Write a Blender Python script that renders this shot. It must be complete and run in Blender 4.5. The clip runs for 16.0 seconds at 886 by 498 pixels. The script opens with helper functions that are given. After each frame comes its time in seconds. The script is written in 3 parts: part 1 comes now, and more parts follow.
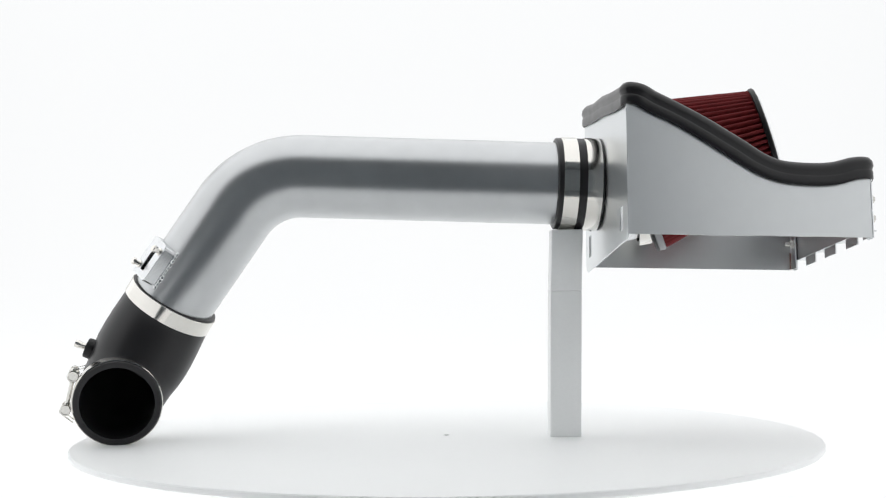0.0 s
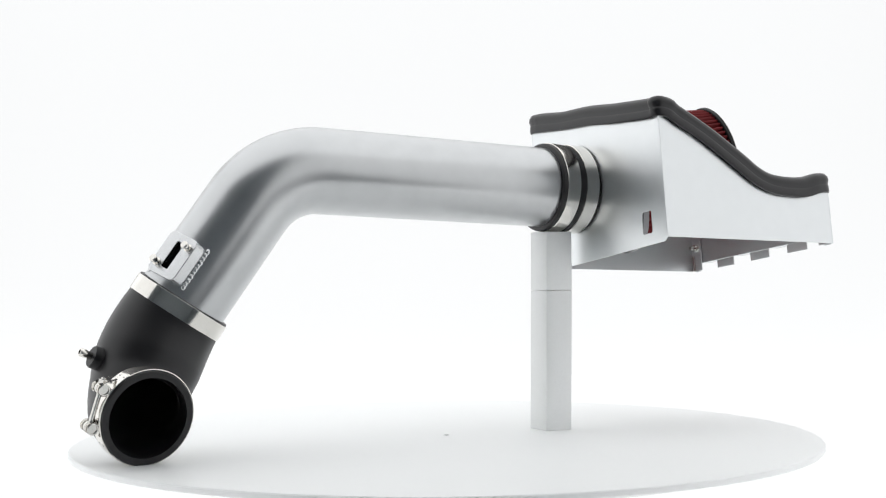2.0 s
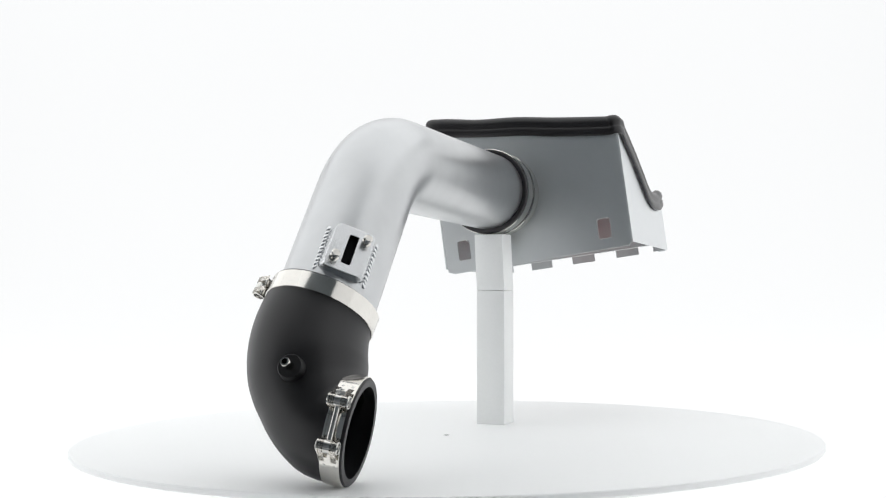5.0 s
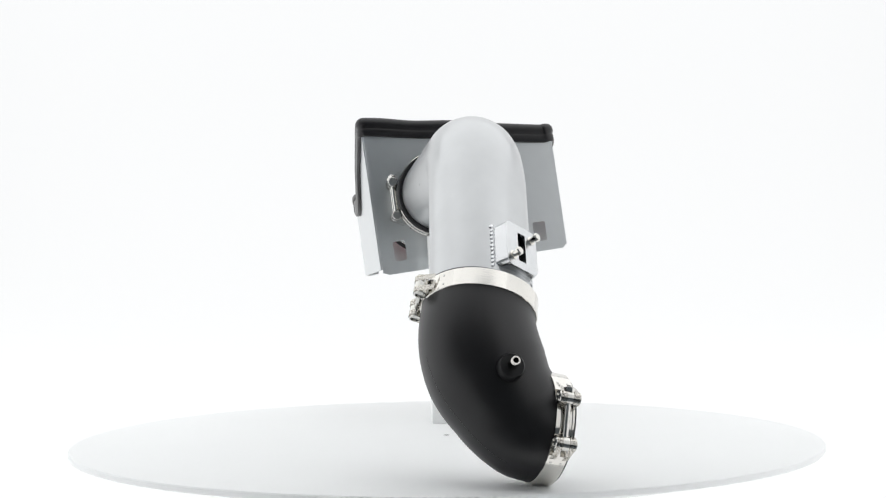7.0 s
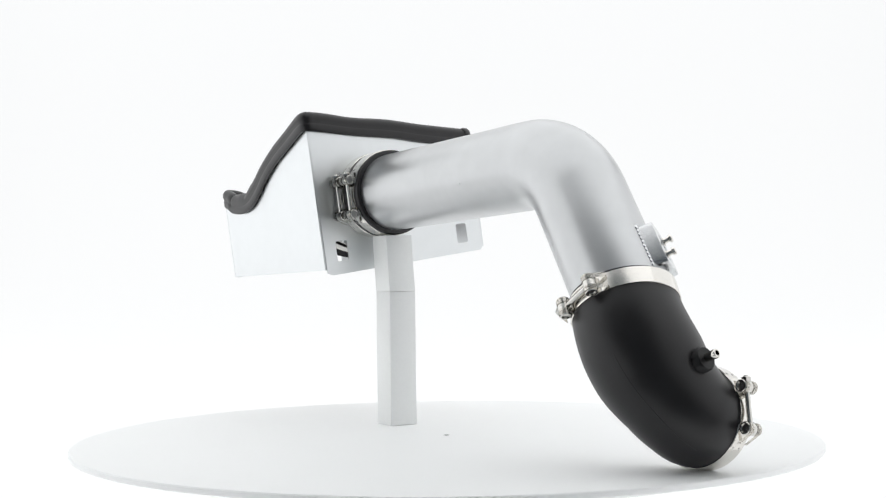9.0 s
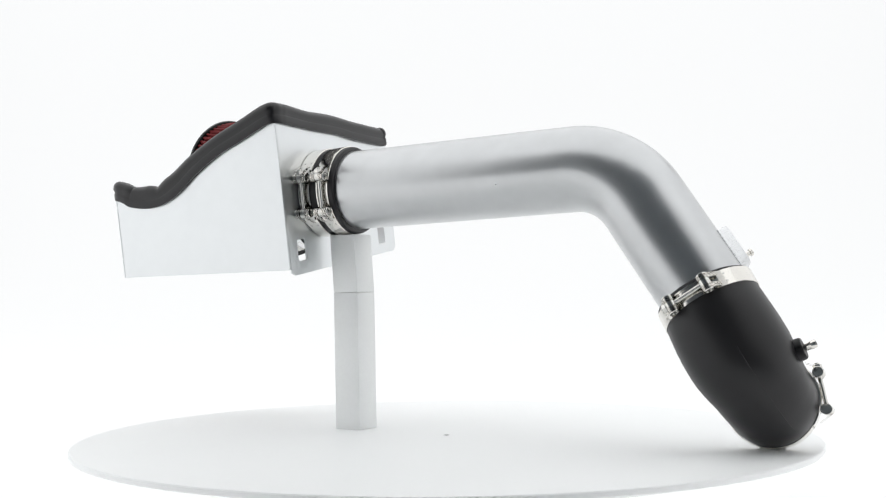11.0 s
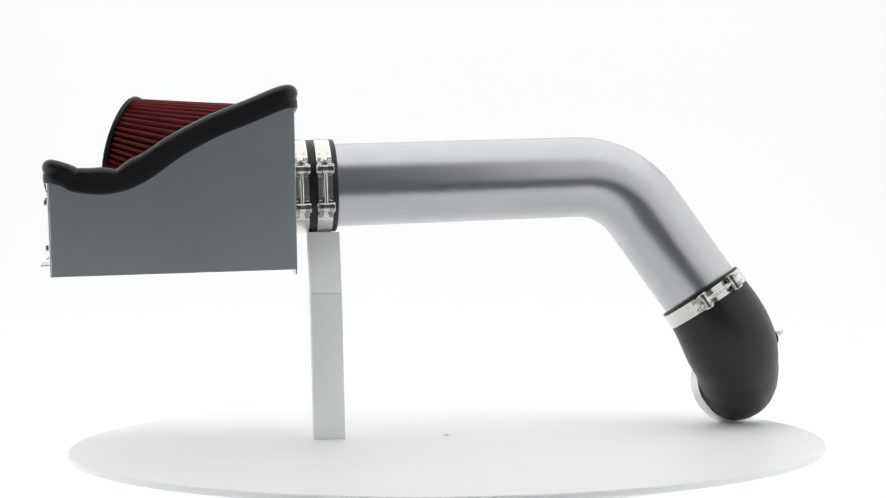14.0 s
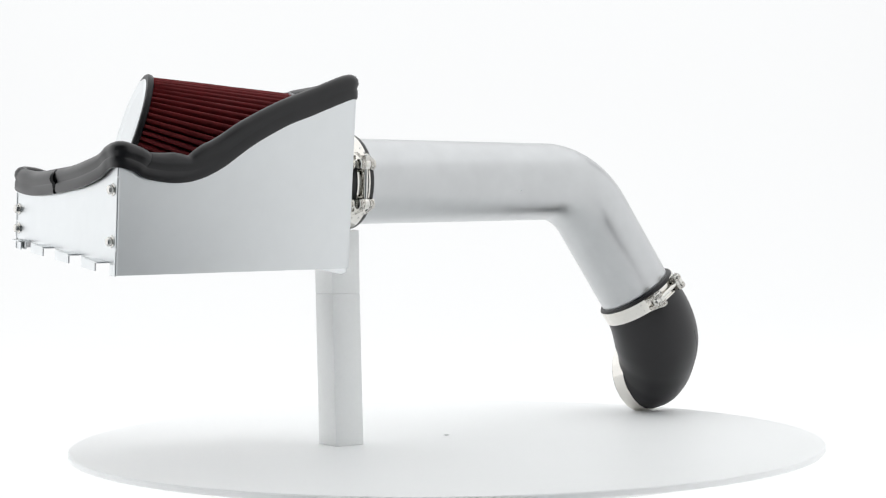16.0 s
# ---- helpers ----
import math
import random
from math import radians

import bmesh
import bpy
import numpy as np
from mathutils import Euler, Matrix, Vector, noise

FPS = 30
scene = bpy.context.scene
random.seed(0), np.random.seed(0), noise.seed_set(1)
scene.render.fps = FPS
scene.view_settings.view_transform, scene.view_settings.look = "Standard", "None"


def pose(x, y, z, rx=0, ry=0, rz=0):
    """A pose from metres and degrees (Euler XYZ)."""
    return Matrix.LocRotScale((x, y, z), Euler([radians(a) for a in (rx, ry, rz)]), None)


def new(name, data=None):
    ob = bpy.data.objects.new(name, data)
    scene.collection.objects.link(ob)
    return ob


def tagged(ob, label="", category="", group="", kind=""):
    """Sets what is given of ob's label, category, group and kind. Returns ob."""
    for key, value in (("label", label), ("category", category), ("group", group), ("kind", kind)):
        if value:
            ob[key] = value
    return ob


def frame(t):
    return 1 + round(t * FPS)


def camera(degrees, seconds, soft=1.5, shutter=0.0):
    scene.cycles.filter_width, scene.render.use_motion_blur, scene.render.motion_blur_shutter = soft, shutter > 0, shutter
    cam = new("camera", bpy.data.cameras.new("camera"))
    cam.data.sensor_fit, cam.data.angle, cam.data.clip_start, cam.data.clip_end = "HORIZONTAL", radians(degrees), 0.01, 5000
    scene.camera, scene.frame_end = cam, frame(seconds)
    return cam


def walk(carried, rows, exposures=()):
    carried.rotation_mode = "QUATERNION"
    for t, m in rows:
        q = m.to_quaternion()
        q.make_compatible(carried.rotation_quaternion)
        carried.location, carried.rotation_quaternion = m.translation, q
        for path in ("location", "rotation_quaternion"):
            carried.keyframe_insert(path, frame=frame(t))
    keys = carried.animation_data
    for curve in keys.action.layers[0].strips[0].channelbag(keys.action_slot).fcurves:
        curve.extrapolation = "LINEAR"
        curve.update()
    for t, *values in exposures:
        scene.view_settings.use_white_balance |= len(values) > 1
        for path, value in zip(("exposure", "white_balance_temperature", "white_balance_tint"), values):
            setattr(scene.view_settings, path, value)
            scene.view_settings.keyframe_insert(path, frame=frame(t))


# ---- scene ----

SPIN = 13.45          # turntable speed, degrees a second
EYE = pose(0.0055, -1.55, 0.188, 91.335, 0.608, 0.286)
cam = camera(38.07, 16.0, soft=1.2)
walk(cam, [(0.0, EYE), (16.0, EYE)])

# ------------------------------------------------------------ light
world = bpy.data.worlds.new("studio")
scene.world = world
world.use_nodes = True
world.node_tree.nodes["Background"].inputs["Color"].default_value = (0.02, 0.021, 0.023, 1)
scene.view_settings.exposure = 0.0
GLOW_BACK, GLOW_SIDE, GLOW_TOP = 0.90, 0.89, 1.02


# ------------------------------------------------------------ materials
def material(name, base, rough=0.5, metal=0.0, var=0.06, scale=30.0, fine=400.0, bump=0.0, rough_var=0.08,
             stretch=(1, 1, 1), glow=0.0, spec=0.5, sheen=0.0):
    m = bpy.data.materials.new(name)
    m.use_nodes = True
    nt = m.node_tree
    b = nt.nodes["Principled BSDF"]
    b.inputs["Metallic"].default_value = metal
    b.inputs["Specular IOR Level"].default_value = spec
    b.inputs["Sheen Weight"].default_value, b.inputs["Sheen Roughness"].default_value = sheen, 0.5
    tc = nt.nodes.new("ShaderNodeTexCoord")
    mp = nt.nodes.new("ShaderNodeMapping")
    mp.inputs["Scale"].default_value = stretch
    nt.links.new(tc.outputs["Object"], mp.inputs["Vector"])
    n1 = nt.nodes.new("ShaderNodeTexNoise")
    n1.inputs["Scale"].default_value, n1.inputs["Detail"].default_value = scale, 4
    n2 = nt.nodes.new("ShaderNodeTexNoise")
    n2.inputs["Scale"].default_value, n2.inputs["Detail"].default_value = fine, 3
    for n in (n1, n2):
        nt.links.new(mp.outputs["Vector"], n.inputs["Vector"])
    add = nt.nodes.new("ShaderNodeMath")
    add.operation = "MULTIPLY_ADD"
    nt.links.new(n2.outputs["Fac"], add.inputs[0])
    add.inputs[1].default_value = 0.5
    half = nt.nodes.new("ShaderNodeMath")
    half.operation = "MULTIPLY"
    half.inputs[1].default_value = 0.5
    nt.links.new(n1.outputs["Fac"], half.inputs[0])
    nt.links.new(half.outputs[0], add.inputs[2])
    ramp = nt.nodes.new("ShaderNodeMapRange")
    ramp.inputs["From Min"].default_value, ramp.inputs["From Max"].default_value = 0.3, 0.7
    nt.links.new(add.outputs[0], ramp.inputs["Value"])
    mix = nt.nodes.new("ShaderNodeMix")
    mix.data_type = "RGBA"
    mix.inputs["A"].default_value = (*[max(0, c * (1 - var)) for c in base], 1)
    mix.inputs["B"].default_value = (*[min(1, c * (1 + var)) for c in base], 1)
    nt.links.new(ramp.outputs["Result"], mix.inputs["Factor"])
    nt.links.new(mix.outputs["Result"], b.inputs["Base Color"])
    rr = nt.nodes.new("ShaderNodeMapRange")
    rr.inputs["To Min"].default_value, rr.inputs["To Max"].default_value = rough * (1 - rough_var), rough * (1 + rough_var)
    nt.links.new(n1.outputs["Fac"], rr.inputs["Value"])
    nt.links.new(rr.outputs["Result"], b.inputs["Roughness"])
    if bump:
        bp = nt.nodes.new("ShaderNodeBump")
        bp.inputs["Strength"].default_value, bp.inputs["Distance"].default_value = bump, 0.0005
        nt.links.new(n2.outputs["Fac"], bp.inputs["Height"])
        nt.links.new(bp.outputs["Normal"], b.inputs["Normal"])
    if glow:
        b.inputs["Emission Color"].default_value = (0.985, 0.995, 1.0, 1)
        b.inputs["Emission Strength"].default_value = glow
    return m


M_PIPE = material("silver_coat", (0.552, 0.562, 0.570), 0.285, 0.96, 0.05, 9, 40, 0.0, 0.10)
M_SHEET = material("zinc_sheet", (0.735, 0.755, 0.765), 0.34, 1.0, 0.018, 9, 60, 0.0, 0.06)
M_STEEL = material("stainless_steel", (0.76, 0.74, 0.70), 0.11, 1.0, 0.04, 60, 900, 0.03)
M_BOLT = material("plated_bolt", (0.68, 0.67, 0.64), 0.15, 1.0, 0.1, 120, 900, 0.05)
M_ALU = material("cast_aluminium", (0.70, 0.71, 0.72), 0.26, 1.0, 0.05, 80, 1200, 0.12)
M_HOSE = material("black_silicone", (0.0088, 0.0080, 0.0096), 0.40, 0.0, 0.25, 22, 700, 0.03, 0.2, spec=0.45, sheen=0.015)
M_TRIM = material("foam_rubber", (0.0090, 0.0082, 0.0096), 0.33, 0.0, 0.3, 40, 900, 0.03, 0.2, spec=0.48, sheen=0.02)
M_GREY = material("grey_urethane", (0.26, 0.26, 0.27), 0.5, 0.0, 0.08, 60, 900, 0.1)
M_BLACK = material("black_rubber", (0.007, 0.007, 0.008), 0.45, 0.0, 0.15, 60, 900, 0.1, spec=0.3)
M_RED = material("red_gauze", (0.155, 0.010, 0.012), 0.72, 0.0, 0.25, 120, 2600, 0.25, spec=0.32)
# near-black that stands for the dark inside the slot and the trim joint
M_VOID = material("unlit_hollow", (0.003, 0.003, 0.004), 0.7, spec=0.1)
M_WHITE = material("white_paint", (0.915, 0.925, 0.92), 0.5, 0.0, 0.02, 12, 300, 0.06)
M_DISC = material("white_laminate", (0.955, 0.965, 0.965), 0.50, 0.0, 0.012, 6, 200, 0.02)
M_MARK = material("grey_pencil", (0.45, 0.46, 0.46), 0.7)
# near-black base: the white of the sweep is put in as an even glow
M_BACK = material("glowing_white_sweep", (0.05, 0.05, 0.05), 0.6, 0.0, 0.01, 2, 10, glow=GLOW_BACK)
# one panel glow at several strengths, tuned to the reflections in the metal
M_SIDE = material("panel_glow", (0.3, 0.3, 0.3), 0.8, 0.0, 0.01, 2, 10, glow=GLOW_SIDE)
M_WEST = material("panel_glow_bright", (0.3, 0.3, 0.3), 0.8, 0.0, 0.01, 2, 10, glow=GLOW_SIDE * 1.12)
M_EAST = material("panel_glow_soft", (0.3, 0.3, 0.3), 0.8, 0.0, 0.01, 2, 10, glow=GLOW_SIDE * 0.88)
M_FAR = material("panel_glow_dim", (0.3, 0.3, 0.3), 0.8, 0.0, 0.01, 2, 10, glow=GLOW_SIDE * 0.68)
M_TOP = material("panel_glow_top", (0.3, 0.3, 0.3), 0.8, 0.0, 0.01, 2, 10, glow=GLOW_TOP)
M_ROOM = material("grey_wall_paint", (0.368, 0.398, 0.420), 0.8, 0.0, 0.05, 2, 40)


# ------------------------------------------------------------ mesh helpers
def part(name, bm, mat, parent=None, label="", smooth=True, sharp=40):
    """Links a bmesh as one mesh object under a thing or a part."""
    bmesh.ops.recalc_face_normals(bm, faces=bm.faces)
    me = bpy.data.meshes.new(name)
    bm.to_mesh(me)
    bm.free()
    me.materials.append(mat)
    if smooth:
        me.polygons.foreach_set("use_smooth", [True] * len(me.polygons))
        me.set_sharp_from_angle(angle=radians(sharp))
    ob = new(name, me)
    ob.parent = parent
    if label:
        tagged(ob, label)
    return ob


def box(bm, size, m=Matrix(), bevel=0.0, segments=2):
    made = bmesh.ops.create_cube(bm, size=1.0)["verts"]
    for v in made:
        v.co = Vector([a * b for a, b in zip(v.co, size)])
    if bevel:
        edges = list({e for v in made for e in v.link_edges})
        out = bmesh.ops.bevel(bm, geom=edges, offset=bevel, segments=segments, affect="EDGES", profile=0.5)
        made = list({v for f in out["faces"] for v in f.verts} | {v for v in made if v.is_valid})
    for v in made:
        v.co = m @ v.co


def basis(x, y, z, o=(0, 0, 0)):
    """The pose whose axes are x, y and z and whose origin is o."""
    m = Matrix((x, y, z)).transposed().to_4x4()
    m.translation = Vector(o)
    return m


def frame_of(axis, towards):
    """Axes with z along axis and x leaning to towards."""
    z = Vector(axis).normalized()
    x = Vector(towards)
    x = (x - z * x.dot(z)).normalized()
    return x, z.cross(x), z


def lathe(bm, profile, m, n=48, closed=True):
    """Turns (radius, height) pairs round the z axis of m."""
    rings = []
    for r, h in profile:
        rings.append([bm.verts.new(m @ Vector((r * math.cos(2 * math.pi * k / n), r * math.sin(2 * math.pi * k / n), h))) for k in range(n)])
    pairs = list(zip(rings, rings[1:])) + ([(rings[-1], rings[0])] if closed else [])
    for a, b in pairs:
        for k in range(n):
            bm.faces.new((a[k], a[(k + 1) % n], b[(k + 1) % n], b[k]))
    return rings


def disc_cap(bm, ring):
    bm.faces.new(ring)


def rod(bm, a, b, r, n=16, chamfer=0.0):
    """A solid round bar from a to b."""
    a, b = Vector(a), Vector(b)
    d = b - a
    x, y, z = frame_of(d, (0.31, 0.52, 0.79) if abs(d.normalized().dot(Vector((0.31, 0.52, 0.79)))) < 0.95 else (1, 0, 0))
    c = chamfer
    rings = lathe(bm, [(r - c, 0), (r, c), (r, d.length - c), (r - c, d.length)] if c else [(r, 0), (r, d.length)], basis(x, y, z, a), n, False)
    disc_cap(bm, rings[0][::-1])
    disc_cap(bm, rings[-1])


def tube(bm, centres, radii, wall, n=64):
    """A hollow tube along centres; its wall goes inwards."""
    centres = [Vector(c) for c in centres]
    tangents = [(centres[min(i + 1, len(centres) - 1)] - centres[max(i - 1, 0)]).normalized() for i in range(len(centres))]
    x = frame_of(tangents[0], (0, 0, 1) if abs(tangents[0].z) < 0.9 else (1, 0, 0))[0]
    outer, inner = [], []
    for c, t, r in zip(centres, tangents, radii):
        x = (x - t * x.dot(t)).normalized()
        y = t.cross(x)
        for rings, q in ((outer, r), (inner, r - wall)):
            rings.append([bm.verts.new(c + (x * math.cos(2 * math.pi * k / n) + y * math.sin(2 * math.pi * k / n)) * q) for k in range(n)])
    loop = outer + inner[::-1]
    for a, b in zip(loop, loop[1:] + loop[:1]):
        for k in range(n):
            bm.faces.new((a[k], a[(k + 1) % n], b[(k + 1) % n], b[k]))


def rounded(points, radius, n=5):
    """The closed outline with its corners rounded."""
    out = []
    for i, p in enumerate(points):
        p, a, b = Vector(p), Vector(points[i - 1]), Vector(points[(i + 1) % len(points)])
        r = radius[i] if isinstance(radius, (list, tuple)) else radius
        if r == 0:
            out.append(p)
            continue
        u, v = (a - p).normalized(), (b - p).normalized()
        for k in range(n + 1):
            s = k / n
            out.append(p + u * r * (1 - s) ** 2 + v * r * s ** 2)
    return out


def sheet(name, outline, holes, thick, m, mat, parent, label="", edge=0.0003):
    """A sheet of metal in the xy plane of m, cut to an outline, with holes through it."""
    cu = bpy.data.curves.new(name, "CURVE")
    cu.dimensions, cu.fill_mode, cu.extrude = "2D", "BOTH", thick / 2 - edge
    cu.bevel_depth, cu.bevel_resolution, cu.offset = edge, 1, -edge
    for loop in [outline] + list(holes):
        sp = cu.splines.new("POLY")
        sp.points.add(len(loop) - 1)
        for pt, co in zip(sp.points, loop):
            pt.co = (co[0], co[1], 0, 1)
        sp.use_cyclic_u = True
    tmp = bpy.data.objects.new(name, cu)
    scene.collection.objects.link(tmp)
    me = bpy.data.meshes.new_from_object(tmp.evaluated_get(bpy.context.evaluated_depsgraph_get()))
    bpy.data.objects.remove(tmp)
    bm = bmesh.new()
    bm.from_mesh(me)
    bpy.data.meshes.remove(me)
    bmesh.ops.remove_doubles(bm, verts=bm.verts, dist=1e-6)
    bmesh.ops.transform(bm, matrix=m, verts=bm.verts)
    return part(name, bm, mat, parent, label, sharp=10)


def smooth_line(points, steps=8):
    """Catmull-Rom through the points."""
    p = [Vector(q) for q in points]
    p = [p[0] * 2 - p[1]] + p + [p[-1] * 2 - p[-2]]
    out = []
    for i in range(1, len(p) - 2):
        for k in range(steps):
            s = k / steps
            out.append(0.5 * (2 * p[i] + (p[i + 1] - p[i - 1]) * s + (2 * p[i - 1] - 5 * p[i] + 4 * p[i + 1] - p[i + 2]) * s * s
                              + (3 * p[i] - p[i - 1] - 3 * p[i + 1] + p[i + 2]) * s ** 3))
    return out + [p[-2]]


# ------------------------------------------------------------ studio
def backdrop():
    """White seamless sweep: table top, cove and back. Its white is an even glow."""
    line = [(-0.47, -0.02), (0.0, -0.02), (1.1, -0.02)]
    line += [(1.1 + 0.7 * math.sin(a), 0.68 - 0.7 * math.cos(a)) for a in [math.pi / 2 * k / 12 for k in range(1, 13)]]
    line += [(1.8, 1.5)]
    bm = bmesh.new()
    rows = []
    for y, z in line + [(y + 0.01, z - 0.012) for y, z in line[::-1]]:
        rows.append([bm.verts.new((x, y, z)) for x in (-2.2, 2.2)])
    for a, b in zip(rows, rows[1:] + rows[:1]):
        bm.faces.new((a[0], a[1], b[1], b[0]))
    bm.faces.new([r[0] for r in rows])
    bm.faces.new([r[1] for r in rows])
    tagged(part("backdrop", bm, M_BACK, sharp=60), "seamless sweep under and behind the turntable, white by its own glow", "backdrop", kind="structure")


def panel(name, size, m, mat, label):
    bm = bmesh.new()
    box(bm, size, m)
    return tagged(part(name, bm, mat, smooth=False), label, "studio wall", kind="structure")


def studio():
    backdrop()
    # unseen glow panels added round the table: start, end, lower edge, upper edge
    for name, a, b, low, high, mat in (("glow_west", (-1.45, 1.3), (-1.258, 0.30), -0.55, 2.05, M_WEST),
                                       ("glow_west_mid", (-1.258, 0.30), (-1.062, -0.72), -0.55, 2.05, M_SIDE),
                                       ("glow_south_west", (-1.062, -0.72), (-0.90, -1.56), -0.55, 0.24, M_SIDE),
                                       ("glow_east", (1.45, 1.3), (1.45, -0.92), -0.65, 2.05, M_EAST),
                                       ("glow_east_mid", (1.45, -0.92), (1.22, -1.125), -0.12, 2.05, M_FAR),
                                       ("glow_south_east", (1.22, -1.125), (0.74, -1.555), 0.16, 2.05, M_FAR)):
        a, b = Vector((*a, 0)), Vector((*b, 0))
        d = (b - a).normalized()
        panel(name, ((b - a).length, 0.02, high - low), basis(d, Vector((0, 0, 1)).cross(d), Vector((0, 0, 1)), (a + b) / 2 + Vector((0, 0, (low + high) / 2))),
              mat, "unseen white glowing panel beside the table, placed for reflections")
    # unseen overhead glow panel, added to light the disc and the tube from above
    panel("ceiling", (3.0, 2.75, 0.03), pose(0, 0.375, 1.55), M_TOP, "unseen white glowing panel above the table, placed as top light")
    for name, size, at in (("wall_south", (6, 0.1, 3.6), (0, -3.6, 0.7)), ("wall_north", (6, 0.1, 3.6), (0, 2.4, 0.7)),
                           ("wall_far_west", (0.1, 5.9, 3.6), (-3.05, -0.6, 0.7)), ("wall_far_east", (0.1, 5.9, 3.6), (3.05, -0.6, 0.7))):
        panel(name, size, pose(*at), M_ROOM, "plain grey painted studio wall")
    panel("floor", (6, 6, 0.1), pose(0, -0.6, -1.1), M_ROOM, "plain grey studio floor")
    panel("ceiling_room", (6, 6, 0.1), pose(0, -0.6, 2.7), M_ROOM, "plain grey studio ceiling")


studio()


# ------------------------------------------------------------ turntable and support
def turntable():
    root = new("turntable")
    R = 0.4376
    bm = bmesh.new()
    rings = lathe(bm, [(R - 0.0012, 0), (R, -0.0012), (R, -0.0055), (R - 0.001, -0.0065)], Matrix(), 160, False)
    disc_cap(bm, rings[0])
    disc_cap(bm, rings[-1][::-1])
    part("platter", bm, M_DISC, root, sharp=30)
    bm = bmesh.new()
    rings = lathe(bm, [(R - 0.06, -0.0065), (R - 0.06, -0.0195)], Matrix(), 96, False)
    disc_cap(bm, rings[0])
    disc_cap(bm, rings[-1][::-1])
    part("base", bm, M_WHITE, root)
    bm = bmesh.new()
    rings = lathe(bm, [(0.0028, 0.0006), (0.0035, 0.0002), (0.0035, -0.001)], Matrix(), 20, False)
    disc_cap(bm, rings[0])
    part("centre_pin", bm, M_MARK, root, "small grey centre pin")
    return tagged(root, "round white laminate turntable with a small centre pin", "turntable")


def support_block(base, top, label):
    """A square painted block from the centre of its base to that of its top."""
    base, top = Vector(base), Vector(top)
    root = new("support_block")
    h = top - base
    bm = bmesh.new()
    box(bm, (0.0368, 0.0380, h.length), Matrix.Translation((0, 0, h.length / 2)), 0.0009)
    lean = Matrix(((1, 0, h.x / h.z, 0), (0, 1, h.y / h.z, 0), (0, 0, 1, 0), (0, 0, 0, 1)))
    bmesh.ops.transform(bm, matrix=lean @ pose(0, 0, 0, 0, 0, 1.0), verts=bm.verts)
    part("block", bm, M_WHITE, root, sharp=30)
    return tagged(root, label, "block", "stacked support blocks"), base


table = turntable()
lower_block, LOWER = support_block((0.1408, -0.0095, 0.0), (0.1433, -0.0105, 0.1722), "tall square white painted block standing on the turntable")
upper_block, UPPER = support_block((0.1433, -0.0105, 0.1725), (0.1460, -0.0070, 0.2450), "short square white painted block stacked under the hose")

# ------------------------------------------------------------ air intake
intake = tagged(new("air_intake"), "silver bent intake tube with black hoses, red filter and heat shield", "air intake")

PEND, BEND, BAND = Vector((0.140, -0.0035, 0.3012)), Vector((-0.2215, -0.0185, 0.3144)), Vector((-0.3203, -0.0130, 0.1745))
HOSE_DIR = Vector((-0.520, 0.170, -0.830)).normalized()
UP_DIR, LOW_DIR = (PEND - BEND).normalized(), (BAND - BEND).normalized()
RIM, RIM_DIR = Vector((-0.3775, -0.0742, 0.0486)), Vector((0.180, -0.963, -0.195)).normalized()
PIPE_R = 0.0494


def arc_bend(a, corner, b, radius, n=20):
    """Centres of a pipe from a round the corner to b."""
    u, v = (a - corner).normalized(), (b - corner).normalized()
    half = u.angle(v) / 2
    cut = radius / math.tan(half)
    centre = corner + (u + v).normalized() * (radius / math.sin(half))
    p, q = corner + u * cut - centre, corner + v * cut - centre
    turn = p.angle(q)
    arc = [centre + (p * math.sin((1 - k / n) * turn) + q * math.sin(k / n * turn)) / math.sin(turn) for k in range(n + 1)]
    return [a, a.lerp(arc[0], 0.5)] + arc + [arc[-1].lerp(b, 0.5), b]


def bezier(a, b, c, d, n=24):
    return [a * (1 - s) ** 3 + b * 3 * s * (1 - s) ** 2 + c * 3 * s * s * (1 - s) + d * s ** 3 for s in [k / n for k in range(n + 1)]]


bm = bmesh.new()
line = arc_bend(PEND + UP_DIR * 0.02, BEND, BAND + LOW_DIR * 0.018, 0.099)
tube(bm, line, [PIPE_R] * len(line), 0.002, 72)
pipe = part("intake_tube", bm, M_PIPE, intake, "satin silver coated bent metal tube")


